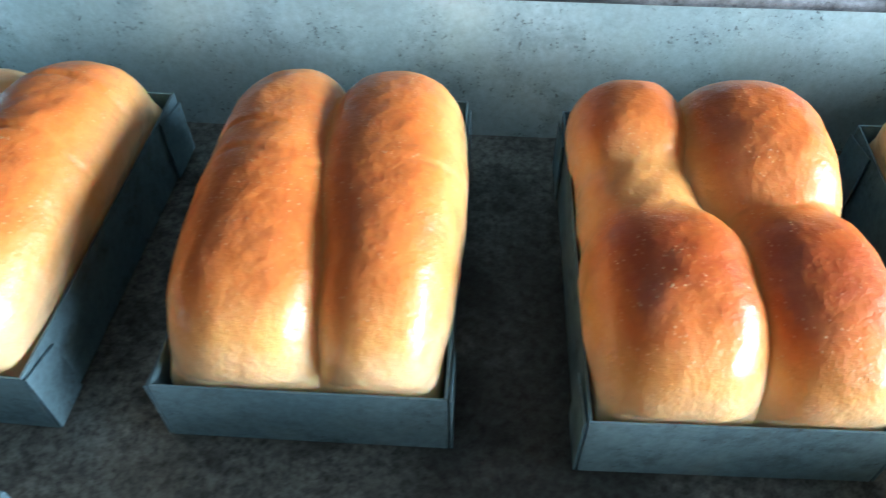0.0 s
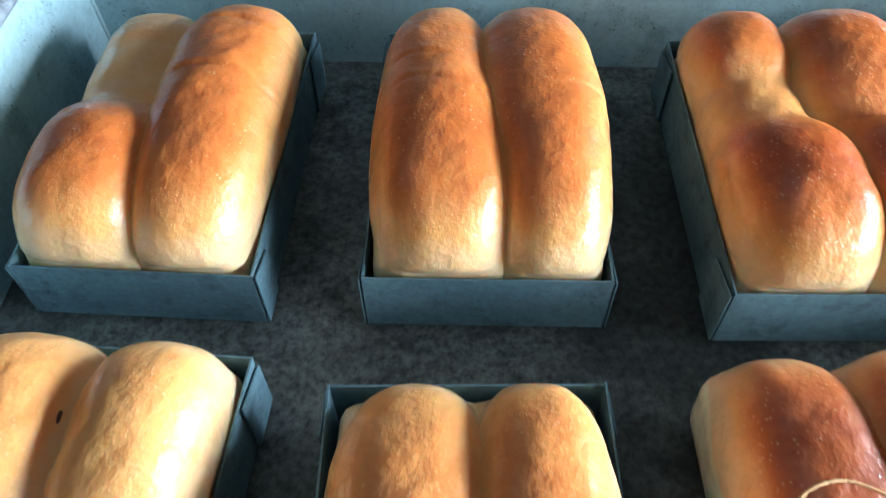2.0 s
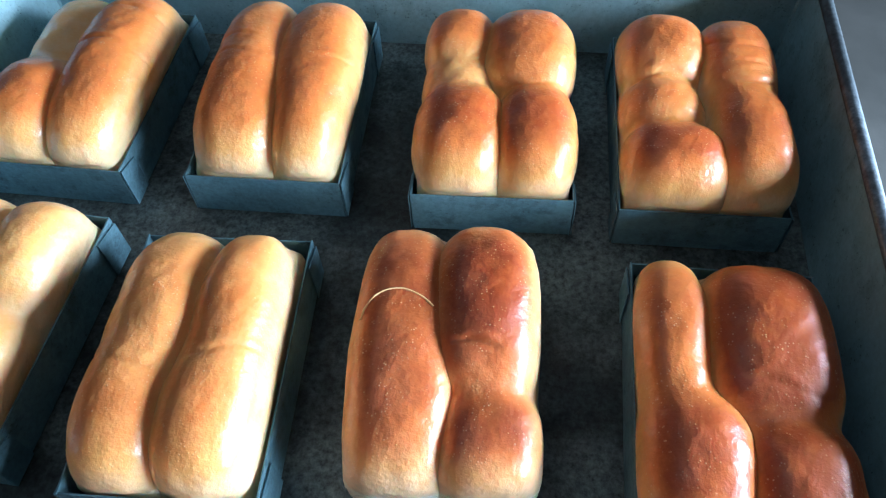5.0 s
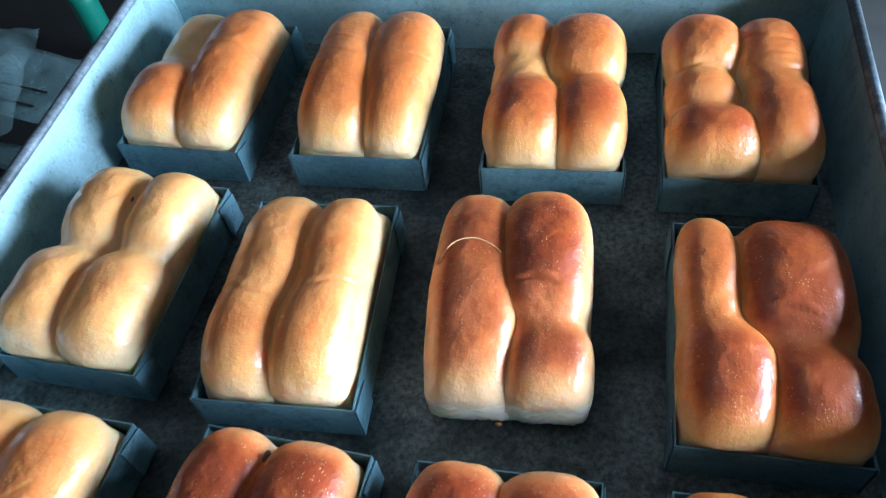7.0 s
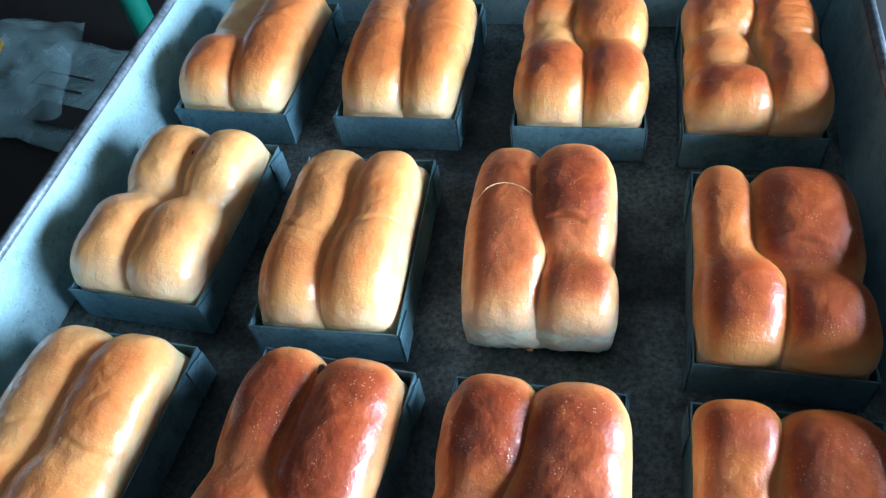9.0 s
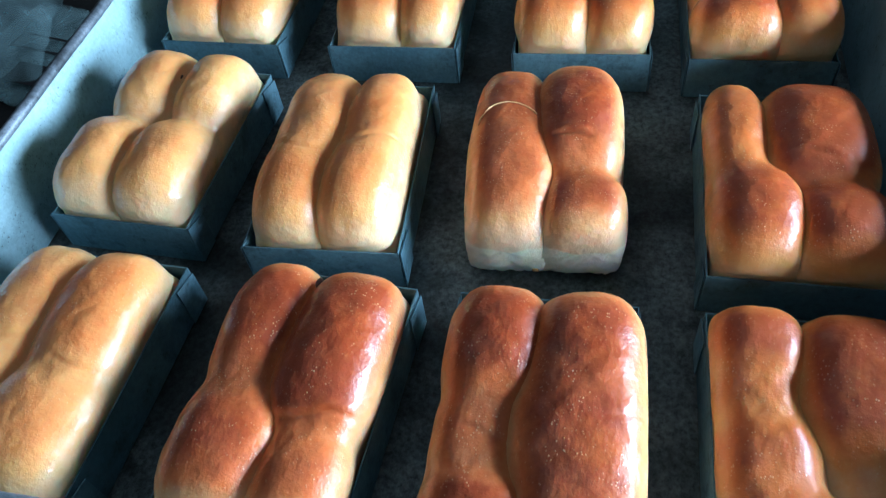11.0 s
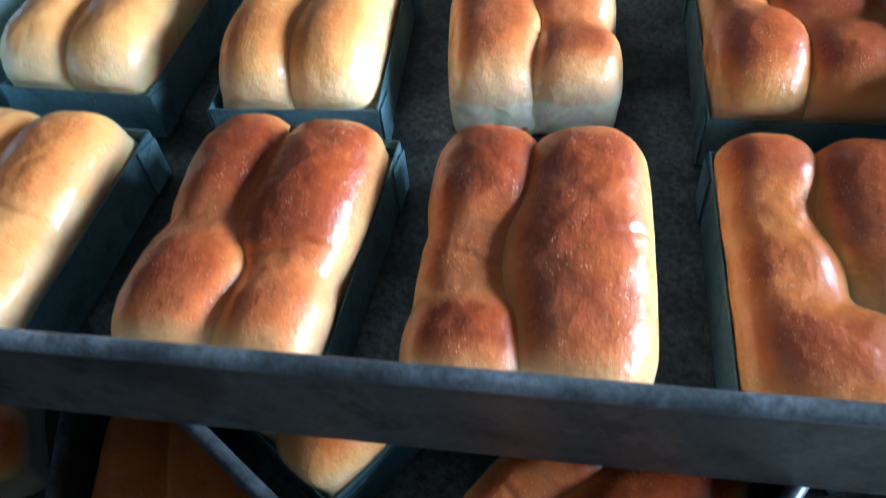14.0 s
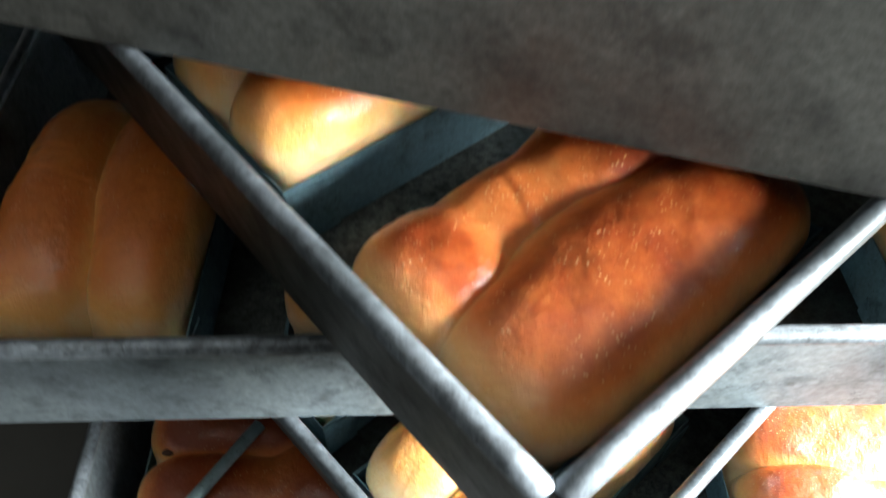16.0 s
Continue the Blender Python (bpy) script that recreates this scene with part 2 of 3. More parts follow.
def oven_tray(m, label, wall_mat, floor_mat):
    """A square baking tray of folded sheet; its local origin is the front left corner of its floor."""
    t = thing("oven_tray", m, label, "tray", "stacked oven trays")
    w, d, h, o, th = TRAY_W, TRAY_D, TRAY_H - 0.004, LEAN_OUT, 0.0014
    bm = bmesh.new()
    n = 24
    grid = [[bm.verts.new((w * i / n, d * j / n, 0.0006 * noise.noise((i * 0.37, j * 0.41, 0)) * (0 < i < n) * (0 < j < n))) for i in range(n + 1)] for j in range(n + 1)]
    low = [[bm.verts.new(v.co - Vector((0, 0, 0.0022))) for v in r] for r in grid]
    for j in range(n):
        for i in range(n):
            bm.faces.new((grid[j][i], grid[j][i + 1], grid[j + 1][i + 1], grid[j + 1][i]))
            bm.faces.new((low[j][i + 1], low[j][i], low[j + 1][i], low[j + 1][i + 1]))
    part("tray_floor", bm, floor_mat, t, "dark greasy tray floor", True)
    c = [(0, 0), (w, 0), (w, d), (0, d)]
    e = [(-o, -o), (w + o, -o), (w + o, d + o), (-o, d + o)]
    outs = [(0, -1, 0), (1, 0, 0), (0, 1, 0), (-1, 0, 0)]
    for k in range(4):
        a, b, ea, eb = c[k], c[(k + 1) % 4], e[k], e[(k + 1) % 4]
        part("tray_wall", slab((*a, -0.002), (*b, -0.002), (*ea, h), (*eb, h), th, outs[k], 0.0012, outer=1), wall_mat, t).data.materials.append(STEEL_OLD if wall_mat is not STEEL_WORN else STEEL_WORN)
        run = [Vector((*ea, h)).lerp(Vector((*eb, h)), s / 30) for s in range(31)]
        off = Vector(outs[k]) * 0.0022
        run = [p + off + Vector((0, 0, 0.0007 * noise.noise(p * 14 + Vector((k, 0, 0))))) for p in run]
        part("rolled_rim", tube(run, 0.0046, 10, 1.0), STEEL_RIM, t, "", True)
    for k in range(4):
        p, q = Vector((*c[k], 0)), Vector((*e[k], h))
        out = (Vector(outs[k]) + Vector(outs[k - 1])).normalized() * 0.0012
        part("corner_fold", tube([p + out, p.lerp(q, 0.5) + out, q + out + Vector((0, 0, 0.002))], 0.0026, 8, 1.0, (1, 0.3, 0)), wall_mat, t, "", True)
    return t


TOP = pose(-0.291, -0.177, 0.0)
R1 = Matrix.Translation((0.1405, -0.3131, -0.004 - TRAY_H)) @ pose(0, 0, 0, 0, 0, -33.8) @ Matrix.Translation((-TRAY_W - 0.008, 0.008, 0))
S2 = pose(-0.152, -0.2933, -0.095 - TRAY_H, 0, 0, 17.5) @ Matrix.Translation((0.008, 0.008, 0))
R3 = Matrix.Translation((0.1489, -0.3237, -0.186 - TRAY_H)) @ pose(0, 0, 0, 0, 0, -31.5) @ Matrix.Translation((-TRAY_W - 0.008, 0.008, 0))
S4 = pose(-0.1115, -0.350, -0.277 - TRAY_H, 0, 0, 17.0) @ Matrix.Translation((0.008, 0.008, 0))
oven_tray(TOP, "blue-grey galvanised oven tray full of bread tins", STEEL, STEEL_FLOOR)
oven_tray(R1, "blackened oven tray turned askew under the top tray", STEEL_OLD, STEEL_FLOOR)
oven_tray(S2, "worn grey oven tray under the askew tray", STEEL_WORN, STEEL_FLOOR)
oven_tray(R3, "grey oven tray turned askew low in the stack", STEEL_WORN, STEEL_FLOOR)
oven_tray(S4, "grey oven tray at the foot of the stack", STEEL_WORN, STEEL_FLOOR)


# ---------- bread tins ----------
TIN_W, TIN_L, TIN_H = 0.111, 0.173, 0.038


def bread_tin(m, seed):
    t = thing("bread_tin", m, "small blue-grey folded tinplate loaf tin on the tray", "loaf tin", "bread tins")
    w, l, h, th = TIN_W / 2, TIN_L / 2, TIN_H, 0.0009
    bot = boxes((-w + 0.001, w - 0.001, -l + 0.001, l - 0.001, 0.0008, 0.002))
    part("tin_bottom", bot, STEEL_TIN, t)
    c = [(-w, -l), (w, -l), (w, l), (-w, l)]
    outs = [(0, 1, 0), (-1, 0, 0), (0, -1, 0), (1, 0, 0)]
    r = random.Random(seed)
    for k in range(4):
        a, b = c[k], c[(k + 1) % 4]
        dz = r.uniform(-0.0008, 0.0008)
        part("tin_end" if k % 2 == 0 else "tin_side", slab((*a, 0.0006), (*b, 0.0006), (*a, h + dz), (*b, h + dz), th, outs[k], 0.0008, 8), STEEL_TIN, t)
    for sx in (-1, 1):
        for sy in (-1, 1):
            y0, y1 = sorted((sy * l, sy * (l - 0.020 - r.uniform(0, 0.006))))
            x = sx * (w + 0.0009)
            bm = slab((x, y0, 0.001), (x, y1, 0.001), (x, y0, h - 0.001), (x, y1, h - 0.006), 0.0007, (sx, 0, 0), 0.0004, 4)
            part("fold_flap", bm, STEEL_TIN, t)
    return t


# ---------- loaves: two dough rolls baked side by side ----------
def smooth_step(x, a, b):
    k = np.clip((x - a) / (b - a), 0, 1)
    return k * k * (3 - 2 * k)


def roll_mesh(name, lumps, material, seed, in_tin=True, wrinkles=(), rise=0.0, shade=1.0):
    """One dough roll. lumps: (left, right, front, back, top, browning), in millimetres from the middle of the tin's foot."""
    L = np.array(lumps, float)
    L[:, 4] += rise
    L[:, 3] += 5 * (L[:, 3] > 75)
    L[:, 2] -= 4 * (L[:, 2] < -80)
    L[:, :5] /= 1000
    outer = math.copysign(1, (L[:, 0] + L[:, 1]).mean())
    L[:, 1 if outer < 0 else 0] -= outer * 0.0045
    L[:, 0 if outer < 0 else 1] += outer * 0.002
    cx, a, cy, b, top = (L[:, 0] + L[:, 1]) / 2, (L[:, 1] - L[:, 0]) / 2, (L[:, 2] + L[:, 3]) / 2, (L[:, 3] - L[:, 2]) / 2, L[:, 4]
    bake = L[:, 5]
    z0 = 0.033
    c = top - z0
    left, right = max((cx - a).min(), -0.055), min((cx + a).max(), 0.055)
    base_mid, base_half = np.array(((left + right) / 2, 0.0, 0.018)), np.array(((right - left) / 2 - 0.010, 0.0735, 0.009))
    rng = np.random.RandomState(seed)
    phase = rng.uniform(0, 6.28, 12)

    def field(p):
        d = []
        for i in range(len(L)):
            q = ((np.abs(p[..., 0] - cx[i]) / a[i]) ** 2.6 + (np.abs(p[..., 1] - cy[i]) / b[i]) ** 2.7 + (np.abs(p[..., 2] - z0) / c[i]) ** 2.4) ** (1 / 2.6)
            d.append((q - 1) * min(a[i], b[i], c[i]))
        q = np.abs(p - base_mid) - base_half
        d.append(np.linalg.norm(np.maximum(q, 0), axis=-1) + np.minimum(q.max(-1), 0) - 0.009)
        d = np.array(d)
        k = 290.0
        return -np.log(np.exp(-k * d).sum(0)) / k

    y0, y1 = (cy - b).min(), (cy + b).max()
    nu, nv, caps = 64, 104, 12
    reach = 0.026
    st = [(y0 + reach, -math.pi / 2 * (1 - i / caps)) for i in range(caps)]
    st += [(y0 + reach + (y1 - y0 - 2 * reach) * i / nv, 0.0) for i in range(nv + 1)]
    st += [(y1 - reach, math.pi / 2 * (i + 1) / caps) for i in range(caps)]
    ys, tilt = np.array(st).T
    tilt = np.where(np.abs(tilt) > 1.5, np.sign(tilt) * 1.52, tilt)
    wts = np.exp(-((ys[:, None] - cy) / (0.75 * b)) ** 2) + 1e-6
    xs = (wts * cx).sum(1) / wts.sum(1)
    phi = np.linspace(0, 2 * math.pi, nu, endpoint=False)
    org = np.stack([xs, ys, np.full_like(xs, z0)], -1)[:, None, :] * np.ones((1, nu, 1))
    way = np.stack([np.cos(phi)[None] * np.cos(tilt)[:, None], np.sin(tilt)[:, None] * np.ones((1, nu)), np.sin(phi)[None] * np.cos(tilt)[:, None]], -1)
    lo, hi = np.zeros(org.shape[:2]), np.full(org.shape[:2], 0.12)
    for _ in range(22):
        mid = (lo + hi) / 2
        inside = field(org + way * mid[..., None]) < 0
        lo, hi = np.where(inside, mid, lo), np.where(inside, hi, mid)
    p = org + way * lo[..., None]
    # gentle unevenness of risen dough
    X, Y, Z = p[..., 0], p[..., 1], p[..., 2]
    lump = sum(np.sin(X * f * 1.3 + phase[i]) * np.sin(Y * f + phase[i + 4]) * np.sin(Z * f * 0.8 + phase[i + 8]) / (i + 1.2) for i, f in enumerate((70.0, 120.0, 210.0, 330.0)))
    p = p + way * (0.0009 * lump * smooth_step(Z, 0.03, 0.05))[..., None]
    if not in_tin:
        # torn crumb on the sides that stood against another tin
        torn = np.sin(X * 610 + phase[2]) * np.sin(Y * 570 + phase[3]) * np.sin(Z * 640 + phase[5]) + 0.7 * np.sin(X * 270 + Z * 330 + phase[6]) * np.sin(Y * 250 + Z * 300)
        p[..., 1] += 0.0016 * torn * (1 - smooth_step(Z, 0.027, 0.035)) * (Y < -0.05)
    for wy, wx0, wx1, depth in wrinkles:
        along = Y - (wy / 1000 + 0.004 * np.sin(X * 90 + phase[1]))
        mask = smooth_step(X, wx0 / 1000 - 0.004, wx0 / 1000 + 0.004) * (1 - smooth_step(X, wx1 / 1000 - 0.004, wx1 / 1000 + 0.004))
        p[..., 2] += mask * (-depth / 1000 * np.exp(-(along / 0.0014) ** 2) + 0.5 * depth / 1000 * np.exp(-((along - 0.004) / 0.003) ** 2)) * smooth_step(Z, 0.045, 0.06)
    hx, hy = (TIN_W / 2 - 0.0016, TIN_L / 2 - 0.002) if in_tin else (0.0565, 0.086)
    spill = 0.0085 * smooth_step(p[..., 2], TIN_H - 0.001, TIN_H + 0.014) if in_tin else 0.004 * smooth_step(p[..., 2], 0.02, 0.05)
    for ax, lim in ((0, hx + spill), (1, hy + spill * np.where(p[..., 1] < 0, 1.45, 1.0))):
        gap = (lim - np.abs(p[..., ax])) / 0.0035
        p[..., ax] = np.sign(p[..., ax]) * (lim - 0.0035 * np.where(gap > 20, gap, np.log1p(np.exp(np.minimum(gap, 20)))))
    p[..., 2] = np.maximum(p[..., 2], 0.0025 if in_tin else 0.0004)
    n = len(ys)
    verts = p.reshape(-1, 3).tolist()
    faces = [(j * nu + i, j * nu + (i + 1) % nu, (j + 1) * nu + (i + 1) % nu, (j + 1) * nu + i) for j in range(n - 1) for i in range(nu)]
    faces = [f[::-1] for f in faces] + [tuple(range(nu)), tuple(range((n - 1) * nu, n * nu))[::-1]]
    me = bpy.data.meshes.new(name)
    me.from_pydata(verts, [], faces)
    me.validate()
    bm = bmesh.new()
    bm.from_mesh(me)
    bmesh.ops.recalc_face_normals(bm, faces=bm.faces[:])
    bm.to_mesh(me)
    bm.free()
    me.shade_smooth()
    nz = np.empty(len(me.vertices) * 3)
    me.vertices.foreach_get("co", nz)
    co = nz.reshape(-1, 3)
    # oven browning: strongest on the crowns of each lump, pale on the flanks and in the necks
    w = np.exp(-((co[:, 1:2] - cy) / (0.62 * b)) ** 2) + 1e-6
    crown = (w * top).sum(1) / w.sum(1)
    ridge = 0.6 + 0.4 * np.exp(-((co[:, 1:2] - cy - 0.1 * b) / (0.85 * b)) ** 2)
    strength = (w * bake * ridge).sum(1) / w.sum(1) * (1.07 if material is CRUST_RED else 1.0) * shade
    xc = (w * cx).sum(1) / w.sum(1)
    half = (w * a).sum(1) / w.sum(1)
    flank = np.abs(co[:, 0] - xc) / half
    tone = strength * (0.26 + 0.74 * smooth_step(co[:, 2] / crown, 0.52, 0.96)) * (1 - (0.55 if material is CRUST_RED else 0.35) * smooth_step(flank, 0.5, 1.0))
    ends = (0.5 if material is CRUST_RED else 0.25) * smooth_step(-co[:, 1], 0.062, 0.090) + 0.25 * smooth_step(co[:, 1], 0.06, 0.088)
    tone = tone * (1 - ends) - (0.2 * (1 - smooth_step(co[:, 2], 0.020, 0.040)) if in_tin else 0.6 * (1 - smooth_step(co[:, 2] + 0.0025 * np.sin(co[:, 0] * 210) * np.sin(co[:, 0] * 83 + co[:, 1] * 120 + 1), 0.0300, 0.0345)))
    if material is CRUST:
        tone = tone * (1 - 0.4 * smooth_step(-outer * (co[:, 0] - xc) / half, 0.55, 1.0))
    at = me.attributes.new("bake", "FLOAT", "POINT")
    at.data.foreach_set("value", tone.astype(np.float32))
    me.materials.append(material)
    return me


def loaf(m, name, label, rolls, material=None, seed=1, in_tin=True, wrinkles=((), ()), rise=0.0, shade=1.0):
    t = thing("bread_loaf", m, label, "bread", "bread loaves")
    for k, lumps in enumerate(rolls):
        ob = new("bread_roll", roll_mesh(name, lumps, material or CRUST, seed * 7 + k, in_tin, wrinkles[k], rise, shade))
        ob.parent = t
    return t


GOLD = "golden glossy twin-roll milk bread rising out of its tin"
DARK = "deep reddish-brown glossy twin-roll bread in its tin"
# key: centre x, y, turn, label, material, rolls, wrinkles
LOAVES = {
    "A1": (-0.2115, 0.3285, -1, GOLD, CRUST, [
        [(-56, 8, -87, 3, 69, 0.85), (-51, 0, -22, 81, 58, 0.32)],
        [(-3, 57, -87, 38, 69, 0.85), (-7, 58, -48, 81, 69, 0.78)]], ((), ((2, 0, 60, 1.2), (46, 10, 60, 1.0)))),
    "B1": (-0.0555, 0.3295, 1, GOLD, CRUST, [
        [(-54, 12, -87, 32, 70, 0.92), (-54, 3, -58, 81, 69, 0.7)],
        [(5, 57, -87, 38, 69, 0.88), (-8, 58, -58, 81, 70, 0.8)]], (((-4, -50, 2, 0.7), (16, -50, -20, 0.8)), ((0, 30, 60, 0.8),))),
    "C1": (0.1045, 0.327, 2, GOLD, CRUST, [
        [(-57, 8, -87, 2, 70, 0.98), (-57, -4, 14, 79, 66, 0.8), (-56, -7, -18, 28, 58, 0.5)],
        [(0, 58, -87, 4, 68, 1.0), (-11, 58, -10, 80, 70, 0.88)]], ((), ((-2, 5, 60, 0.6),))),
    "D1": (0.2465, 0.3255, 1, "brown glossy twisted twin-roll bread shaded by the tray wall", CRUST, [
        [(-57, 15, -87, -25, 68, 1.0), (-56, 1, -38, 18, 63, 0.7), (-57, 8, 6, 81, 70, 0.82)],
        [(4, 60, -87, 14, 70, 0.88), (0, 57, -12, 80, 69, 0.82)]], (((12, -50, 2, 1.5),), ((8, 10, 60, 1.6), (24, 10, 40, 1.0), (40, 0, 40, 1.0)))),
    "A2": (-0.2085, 0.117, -2.4, GOLD, CRUST, [
        [(-57, 3, -87, 2, 73, 0.62), (-52, 8, -6, 80, 72, 0.58)],
        [(-6, 56, -87, 4, 72, 0.67), (4, 57, -6, 80, 72, 0.53)]], (((62, -38, -16, 1.4),), ())),
    "B2": (-0.058, 0.106, 2.5, GOLD, CRUST, [
        [(-51, 2, -84, -8, 71, 0.86), (-51, 9, -68, 78, 72, 0.70)],
        [(-4, 52, -84, -4, 72, 0.82), (1, 52, -66, 78, 73, 0.78)]], (((-22, -50, -8, 1.0),), ((-14, 10, 50, 0.69), (55, 30, 60, 0.8)))),
    "D2": (0.2545, 0.1105, 0, DARK, CRUST, [
        [(-57, 2, -87, -4, 70, 1.1), (-57, -15, -32, 80, 64, 0.82)],
        [(-5, 58, -87, -16, 68, 1.1), (-19, 57, -34, 80, 70, 1.3)]], ((), ((-6, 0, 60, 0.8),))),
    "A3": (-0.201, -0.0885, -2.5, GOLD, CRUST, [
        [(-57, -5, -86, 0, 66, 0.72), (-56, 2, -26, 82, 68, 0.7)],
        [(-13, 56, -86, -2, 68, 0.75), (-8, 55, -26, 82, 70, 0.88)]], (((0, -50, -10, 0.8),), ((-6, 20, 60, 0.8),))),
    "B3": (-0.0404, -0.0885, -3.5, DARK, CRUST_RED, [
        [(-53, 11, -87, 0, 71, 0.95), (-53, 1, -22, 82, 71, 1.05)],
        [(4, 57, -87, -25, 68, 0.80), (-7, 59, -42, 82, 75, 1.25)]], ((), ((-22, 5, 50, 1.8),))),
    "C3": (0.1045, -0.0905, 0.5, DARK, CRUST_RED, [
        [(-57, 3, -87, -32, 69, 1.02), (-56, -5, -52, 14, 63, 0.75), (-57, 3, -10, 82, 72, 1.08)],
        [(-9, 62, -87, 5, 72, 0.95), (-16, 62, -50, 34, 72, 1.02), (-8, 61, -20, 82, 74, 0.98)]], (((-18, -40, -10, 0.8),), ((-4, 38, 60, 0.9),))),
    "D3": (0.254, -0.0895, 0.5, DARK, CRUST, [
        [(-57, 24, -87, -22, 68, 1.08), (-57, -5, -44, 22, 65, 0.92), (-57, -14, 2, 48, 63, 0.8), (-57, -5, 28, 82, 69, 1.1)],
        [(2, 57, -75, 5, 58, 0.5), (-12, 58, -14, 82, 73, 1.3)]], ((), ())),
}
# how far each loaf is browned, beside the others
BROWNING = {"A1": 1.05, "B1": 1.05, "C1": 1.05, "A2": 0.86, "B2": 0.90, "A3": 0.84, "D1": 1.06, "D2": 1.08, "D3": 1.0}
ALL = {}
for n, (key, (x, y, turn, label, mat, rolls, wr)) in enumerate(LOAVES.items()):
    at = pose(x, y, 0.0008, 0, 0, turn)
    bread_tin(at, n + 3)
    ALL[key] = loaf(at, "bread_roll", label, rolls, mat, n + 1, True, wr, {"1": 9.0, "2": 5.0, "3": 1.0}[key[1]] - 3.0 * (key == "D3"), BROWNING.get(key, 1.0))

# the loaf that stands on the tray without a tin
bare = loaf(pose(0.091, 0.124, 0.0006, 0, 0, 3.6), "bread_roll", "reddish twin-roll loaf with white sides, out of its tin", [
    [(-56, 5, -86, 26, 66, 0.88), (-56, 0, -52, 80, 66, 0.9)],
    [(-1, 55, -86, -28, 62, 0.9), (-9, 55, -42, 81, 71, 1.0)]], CRUST_RED, 40, False, ((), ((-12, 5, 30, 2.0),)))
ALL["C2"] = bare


def on_crust(t, x, y):
    """The height of a loaf's crust over a point, millimetres in its own frame."""
    best = 0.0
    for ob in t.children:
        co = np.empty(len(ob.data.vertices) * 3)
        ob.data.vertices.foreach_get("co", co)
        co = co.reshape(-1, 3)
        near = np.hypot(co[:, 0] - x / 1000, co[:, 1] - y / 1000) < 0.003
        if near.any():
            best = max(best, co[near, 2].max())
    return best


PALE_DOUGH = plain("pale_dough", (0.84, 0.47, 0.18), (0.86, 0.56, 0.26), 90.0, 0.5)
FILLING = plain("dark_filling", (0.05, 0.018, 0.012), (0.12, 0.05, 0.035), 120.0, 0.4)


def dough_thread(t, points, radius=0.7):
    run = []
    ends = [points[0]] + points + [points[-1]]
    for a, b, c, d in zip(ends, ends[1:], ends[2:], ends[3:]):
        for k in range(6):
            u = k / 6
            run.append(tuple(0.5 * (2 * b[i] + (c[i] - a[i]) * u + (2 * a[i] - 5 * b[i] + 4 * c[i] - d[i]) * u * u + (3 * b[i] - a[i] - 3 * c[i] + d[i]) * u ** 3) for i in (0, 1)))
    run.append(points[-1])
    part("dough_thread", tube([(x / 1000, y / 1000, on_crust(t, x, y) - 0.00045 * radius) for x, y in run], radius * 0.8 / 1000, 6), PALE_DOUGH, t, "pale thread of dough", True)


def blob(t, name, x, y, rx, ry, rz, material, label, lift=0.0):
    bm = bmesh.new()
    bmesh.ops.create_icosphere(bm, subdivisions=3, radius=1.0)
    z = on_crust(t, x, y) - 0.0012 + lift
    for v in bm.verts:
        k = 1 + 0.25 * noise.noise(v.co * 2.3 + Vector((x, y, 0)))
        v.co = Vector((x / 1000 + v.co.x * rx * k / 1000, y / 1000 + v.co.y * ry * k / 1000, z + v.co.z * rz * k / 1000))
    part(name, bm, material, t, label, True)


dough_thread(ALL["C2"], [(-50, 6), (-46, 16), (-38, 23), (-26, 25), (-14, 20), (-8, 15)], 0.8)
spot = bmesh.new()
bmesh.ops.create_icosphere(spot, subdivisions=2, radius=1.0)
for v in spot.verts:
    v.co = Vector((-0.005 + 0.0026 * v.co.x, -0.0885 + 0.0009 * v.co.y, 0.015 + 0.0018 * v.co.z))
part("brown_spot", spot, plain("browned_crumb", (0.36, 0.16, 0.04), (0.5, 0.25, 0.08), 200.0, 0.7), ALL["C2"], "small brown baked spot", True)
blob(ALL["A2"], "filling_spot", 3, 42, 1.6, 3.2, 0.9, FILLING, "dark filling in the seam", -0.0006)
blob(ALL["B3"], "filling_spot", 0, 66, 2.5, 4, 1.6, FILLING, "dark filling in the seam")


def in_tray(tray, x, y, key, turn=0.0):
    m = tray @ pose(x, y, 0.0008, 0, 0, turn)
    bread_tin(m, int(x * 1000) + int(y * 100))
    copy_thing(ALL[key], m)


# trays below: the loaves that show between the tray walls
in_tray(R1, TRAY_W - 0.062, 0.092, "C3", 1.0)
in_tray(R1, TRAY_W - 0.2255, 0.1025, "C1", -1.0)
in_tray(R1, TRAY_W - 0.40, 0.100, "B1", 1.0)
in_tray(S2, 0.0575, 0.105, "B1", -2.0)
in_tray(S2, 0.216, 0.108, "C3", 0.0)
in_tray(S2, 0.545, 0.122, "A3", 1.0)
in_tray(R3, TRAY_W - 0.221, 0.097, "B2", 0.0)
in_tray(R3, TRAY_W - 0.075, 0.093, "A2", 0.0)
in_tray(S4, 0.10, 0.10, "B3", 90.0)
in_tray(S4, 0.505, 0.085, "C3", 90.0)


# ---------- left of the stack: dark bench with plastic bags ----------
def film_plastic(name, tint, alpha):
    m = Mat(name)
    at = m.coords()
    n = m.noise(at, 30.0, 5.0, 0.6)
    m.bump(n, 0.3, 0.006)
    return m.set(Base_Color=tint, Roughness=0.12, Alpha=m.grey(n, 0.3, 0.7, alpha * 0.5, alpha * 1.2))


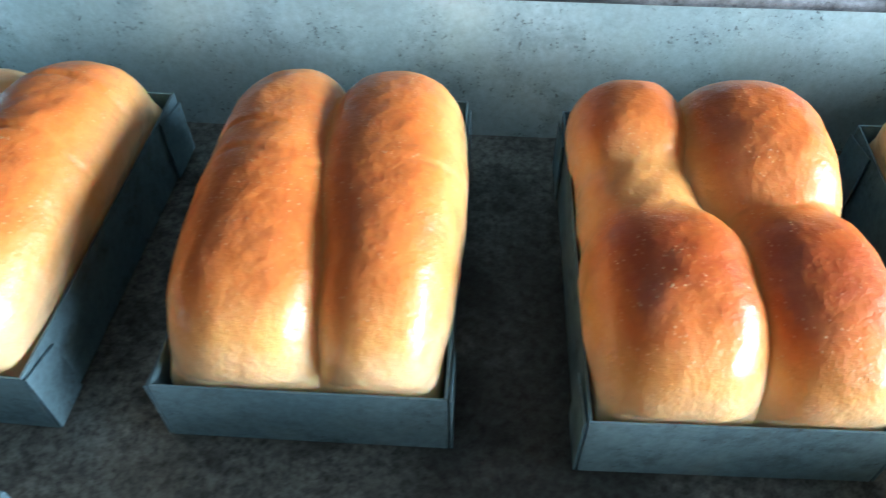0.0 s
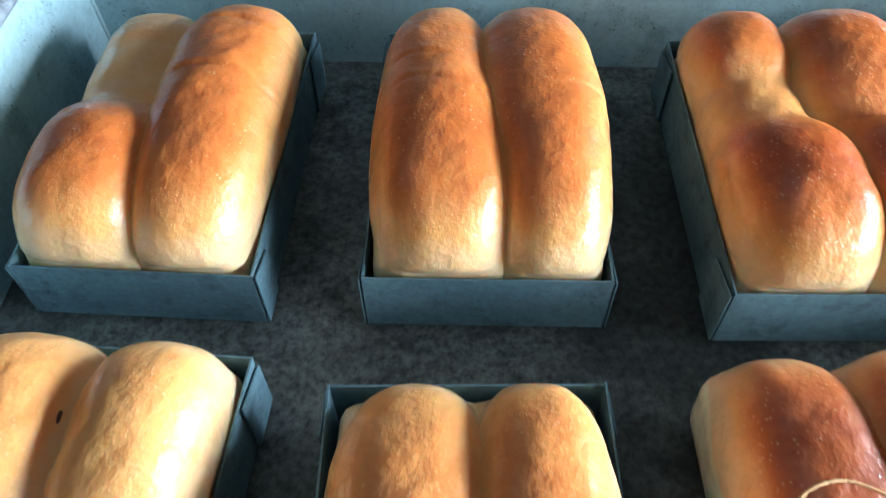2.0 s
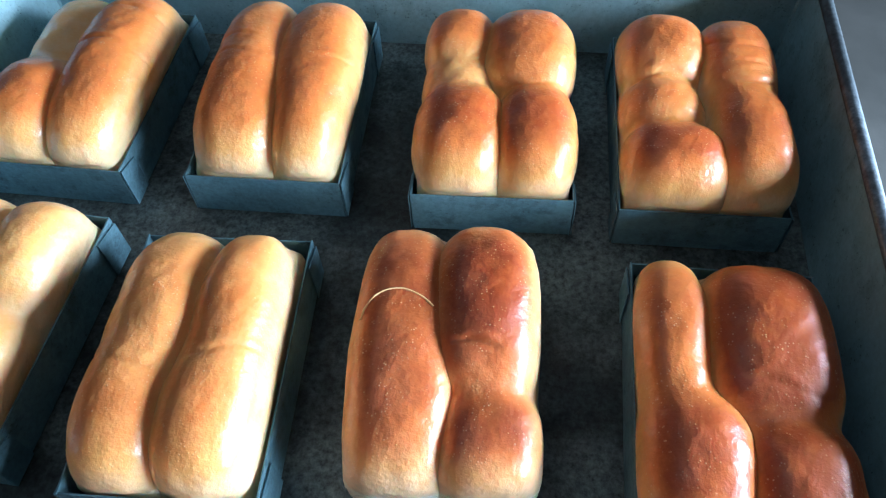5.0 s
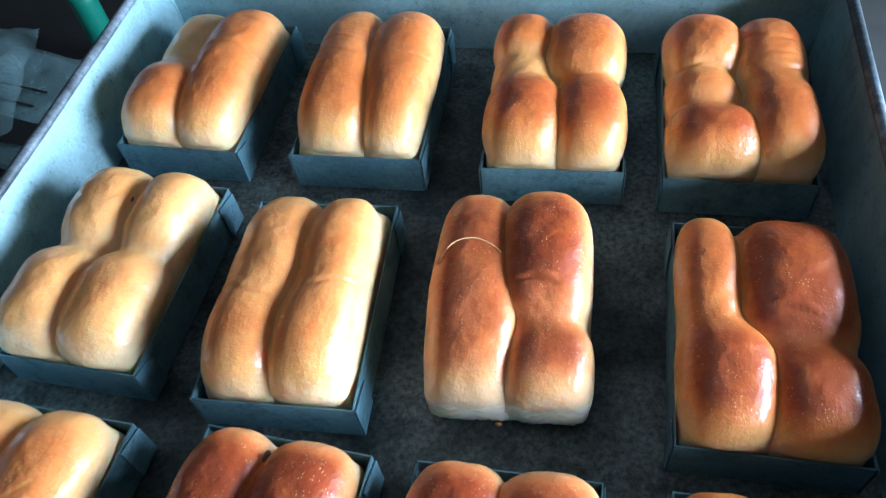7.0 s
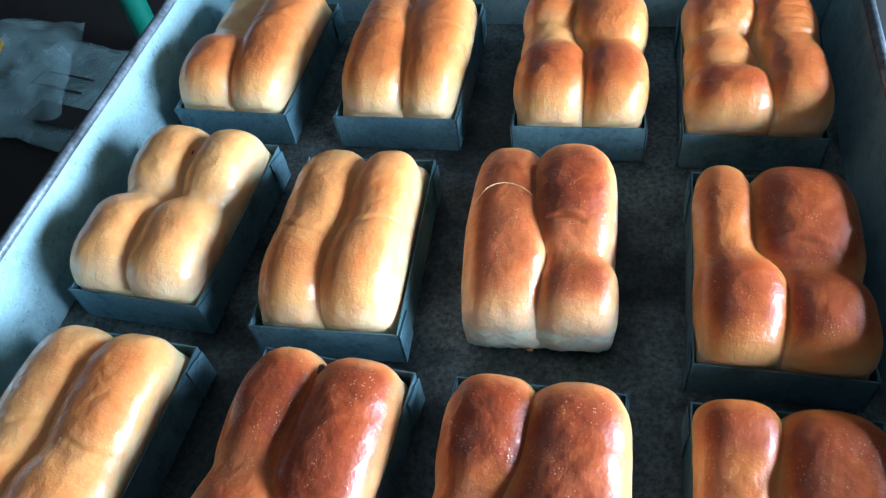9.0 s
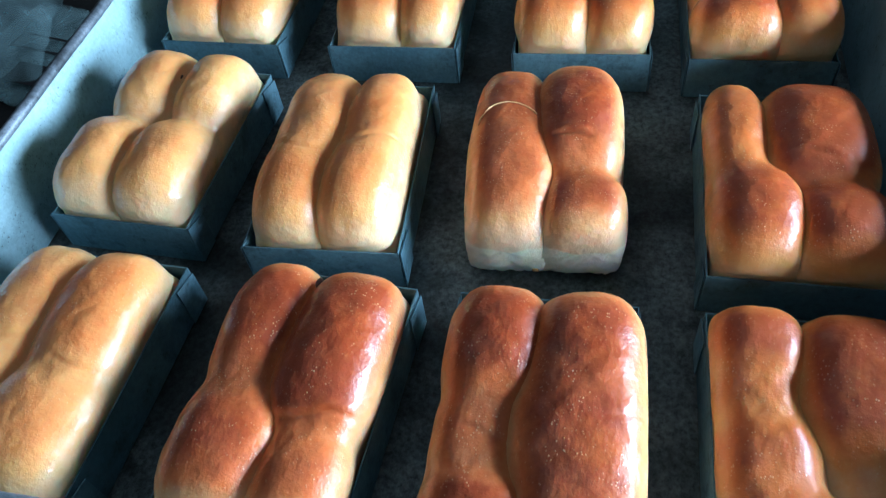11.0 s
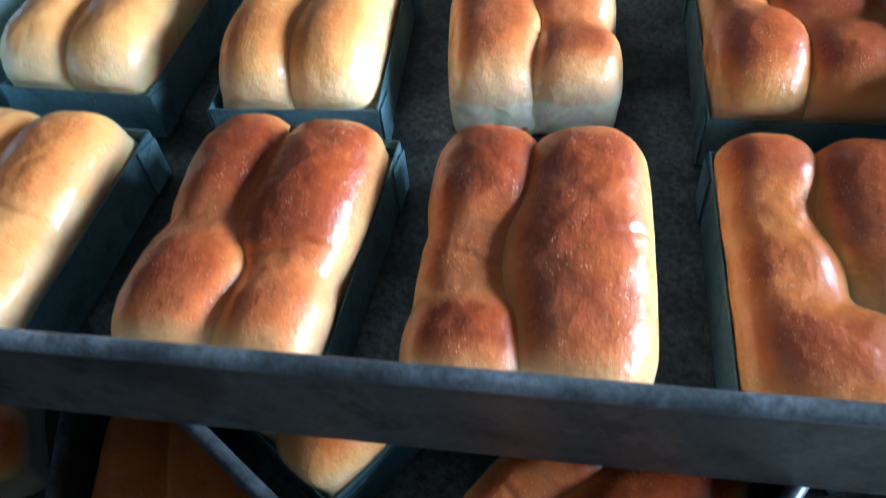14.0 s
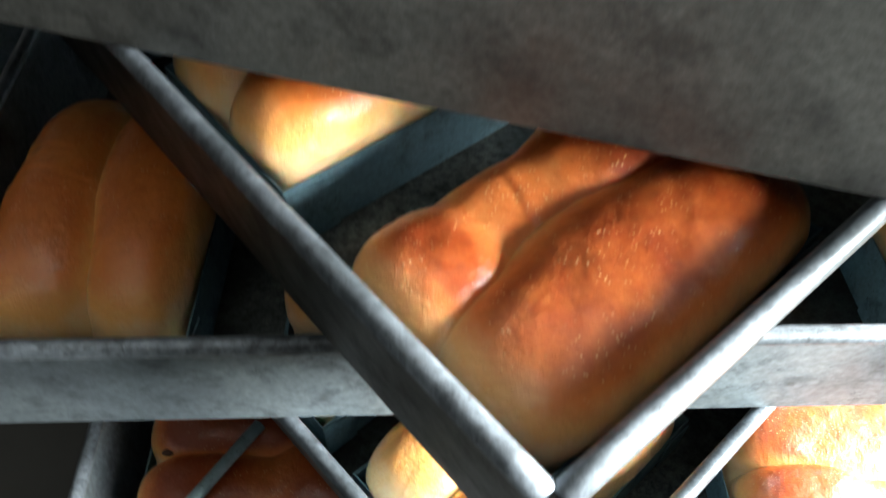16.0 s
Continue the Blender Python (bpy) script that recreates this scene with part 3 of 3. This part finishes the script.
CLEAR = film_plastic("clear_plastic_film", (0.30, 0.48, 0.51), 0.45)
CLEAR_THIN = film_plastic("thin_plastic_film", (0.34, 0.56, 0.60), 0.16)
GREEN = plain("green_plastic", (0.02, 0.22, 0.15), (0.03, 0.28, 0.19), 20.0, 0.4)
YELLOW = plain("yellow_print", (0.75, 0.42, 0.03), (0.8, 0.5, 0.05), 20.0, 0.5)
INK = plain("black_print", (0.012, 0.012, 0.014), (0.02, 0.02, 0.022), 30.0, 0.5)
WHITE = plain("white_paper", (0.7, 0.72, 0.72), (0.8, 0.8, 0.8), 20.0, 0.6)
BENCH = -0.312

bench = thing("low_bench", pose(-0.85, 0.25, GROUND), "dark low wooden bench beside the tray stack", "bench")
part("bench_top", boxes((-0.45, 0.54, -0.85, 0.95, BENCH - GROUND - 0.03, BENCH - GROUND), bevel=0.004), DARKWOOD, bench)
for sx in (-0.40, 0.42):
    for sy in (-0.78, 0.86):
        part("leg", boxes((sx, sx + 0.05, sy, sy + 0.05, 0, BENCH - GROUND - 0.03), bevel=0.003), DARKWOOD, bench)


def crumpled(w, d, n, height, seed, puff=0.0):
    """A crumpled sheet of film, w by d, with sharp folds."""
    bm = bmesh.new()
    rows = []
    for j in range(n + 1):
        row = []
        for i in range(n + 1):
            u, v = i / n, j / n
            q = Vector((u * 2.3 + seed, v * 2.3, seed * 1.7))
            z = abs(noise.noise(q)) * height + abs(noise.noise(q * 2.7)) * height * 0.25 + puff * (16 * u * (1 - u) * v * (1 - v)) ** 0.6
            row.append(bm.verts.new((w * (u - 0.5) + 0.012 * noise.noise(q * 1.3), d * (v - 0.5) + 0.012 * noise.noise(q * 1.9), z + 0.001)))
        rows.append(row)
    for j in range(n):
        for i in range(n):
            bm.faces.new((rows[j][i], rows[j][i + 1], rows[j + 1][i + 1], rows[j + 1][i]))
    return bm


pack = thing("bag_pack", pose(-0.80, 0.655, BENCH + 0.001, 0, 0, -12), "stack of printed clear plastic bread bags on the bench", "plastic bags")
for k in range(3):
    film = part("bag", crumpled(0.26, 0.24, 26, 0.010, 3.1 + k, 0.004), CLEAR, pack, "", True)
    film.location = (0.006 * k, -0.008 * k, 0.004 * k)
for k, (y0, y1, x0, x1) in enumerate(((-0.10, -0.052, -0.01, 0.10), (-0.022, -0.017, -0.065, 0.05), (0.012, 0.017, -0.05, 0.05), (-0.017, 0.012, -0.065, -0.060))):
    part("printed_panel", boxes((x0, x1, y0, y1, 0.022, 0.0226)), INK, pack, "black printed bars")
sack = thing("crumpled_bag", pose(-0.93, 0.66, BENCH + 0.001, 0, 0, 20), "crumpled clear plastic bag with a yellow print", "plastic bag")
part("film", crumpled(0.24, 0.30, 30, 0.045, 9.3, 0.07), CLEAR, sack, "", True)
part("yellow_mark", boxes((-0.02, 0.035, -0.04, 0.02, 0.085, 0.087), bevel=0.0008), YELLOW, sack, "yellow printed patch")
tube_thing = thing("green_bottle", pose(-0.69, 0.775, BENCH), "green plastic bottle with a white cap behind the tray", "bottle")
part("bottle_body", tube([(0, 0, 0), (0, 0, 0.01), (0, 0, 0.12), (0, 0, 0.14)], 0.022, 20, 1.0, (0, 1, 0)), GREEN, tube_thing, "", True)
part("cap", tube([(0, 0, 0.14), (0, 0, 0.17)], 0.02, 20, 1.0, (0, 1, 0)), WHITE, tube_thing, "white cap")
wrapped = copy_thing(ALL["D2"], pose(-0.417, -0.075, BENCH + 0.004, 0, 0, 30))
tagged(wrapped, "dark brown loaf wrapped in a clear bag")
wrap = thing("bread_bag", pose(-0.417, -0.075, BENCH + 0.001, 0, 0, 30), "clear plastic bag drawn over a loaf", "plastic bag")
part("film", crumpled(0.17, 0.26, 30, 0.012, 5.5, 0.085), CLEAR_THIN, wrap, "", True)

# a steel rod lying across the lowest loaves
rod = thing("metal_rod", pose(-0.043, -0.207, -0.281), "plain grey steel rod lying on the bread", "rod")
part("shaft", tube([(0.0, 0.0, 0.0), (-0.019, -0.057, -0.001), (-0.06, -0.18, -0.004)], 0.0042, 12), STEEL, rod, "", True)
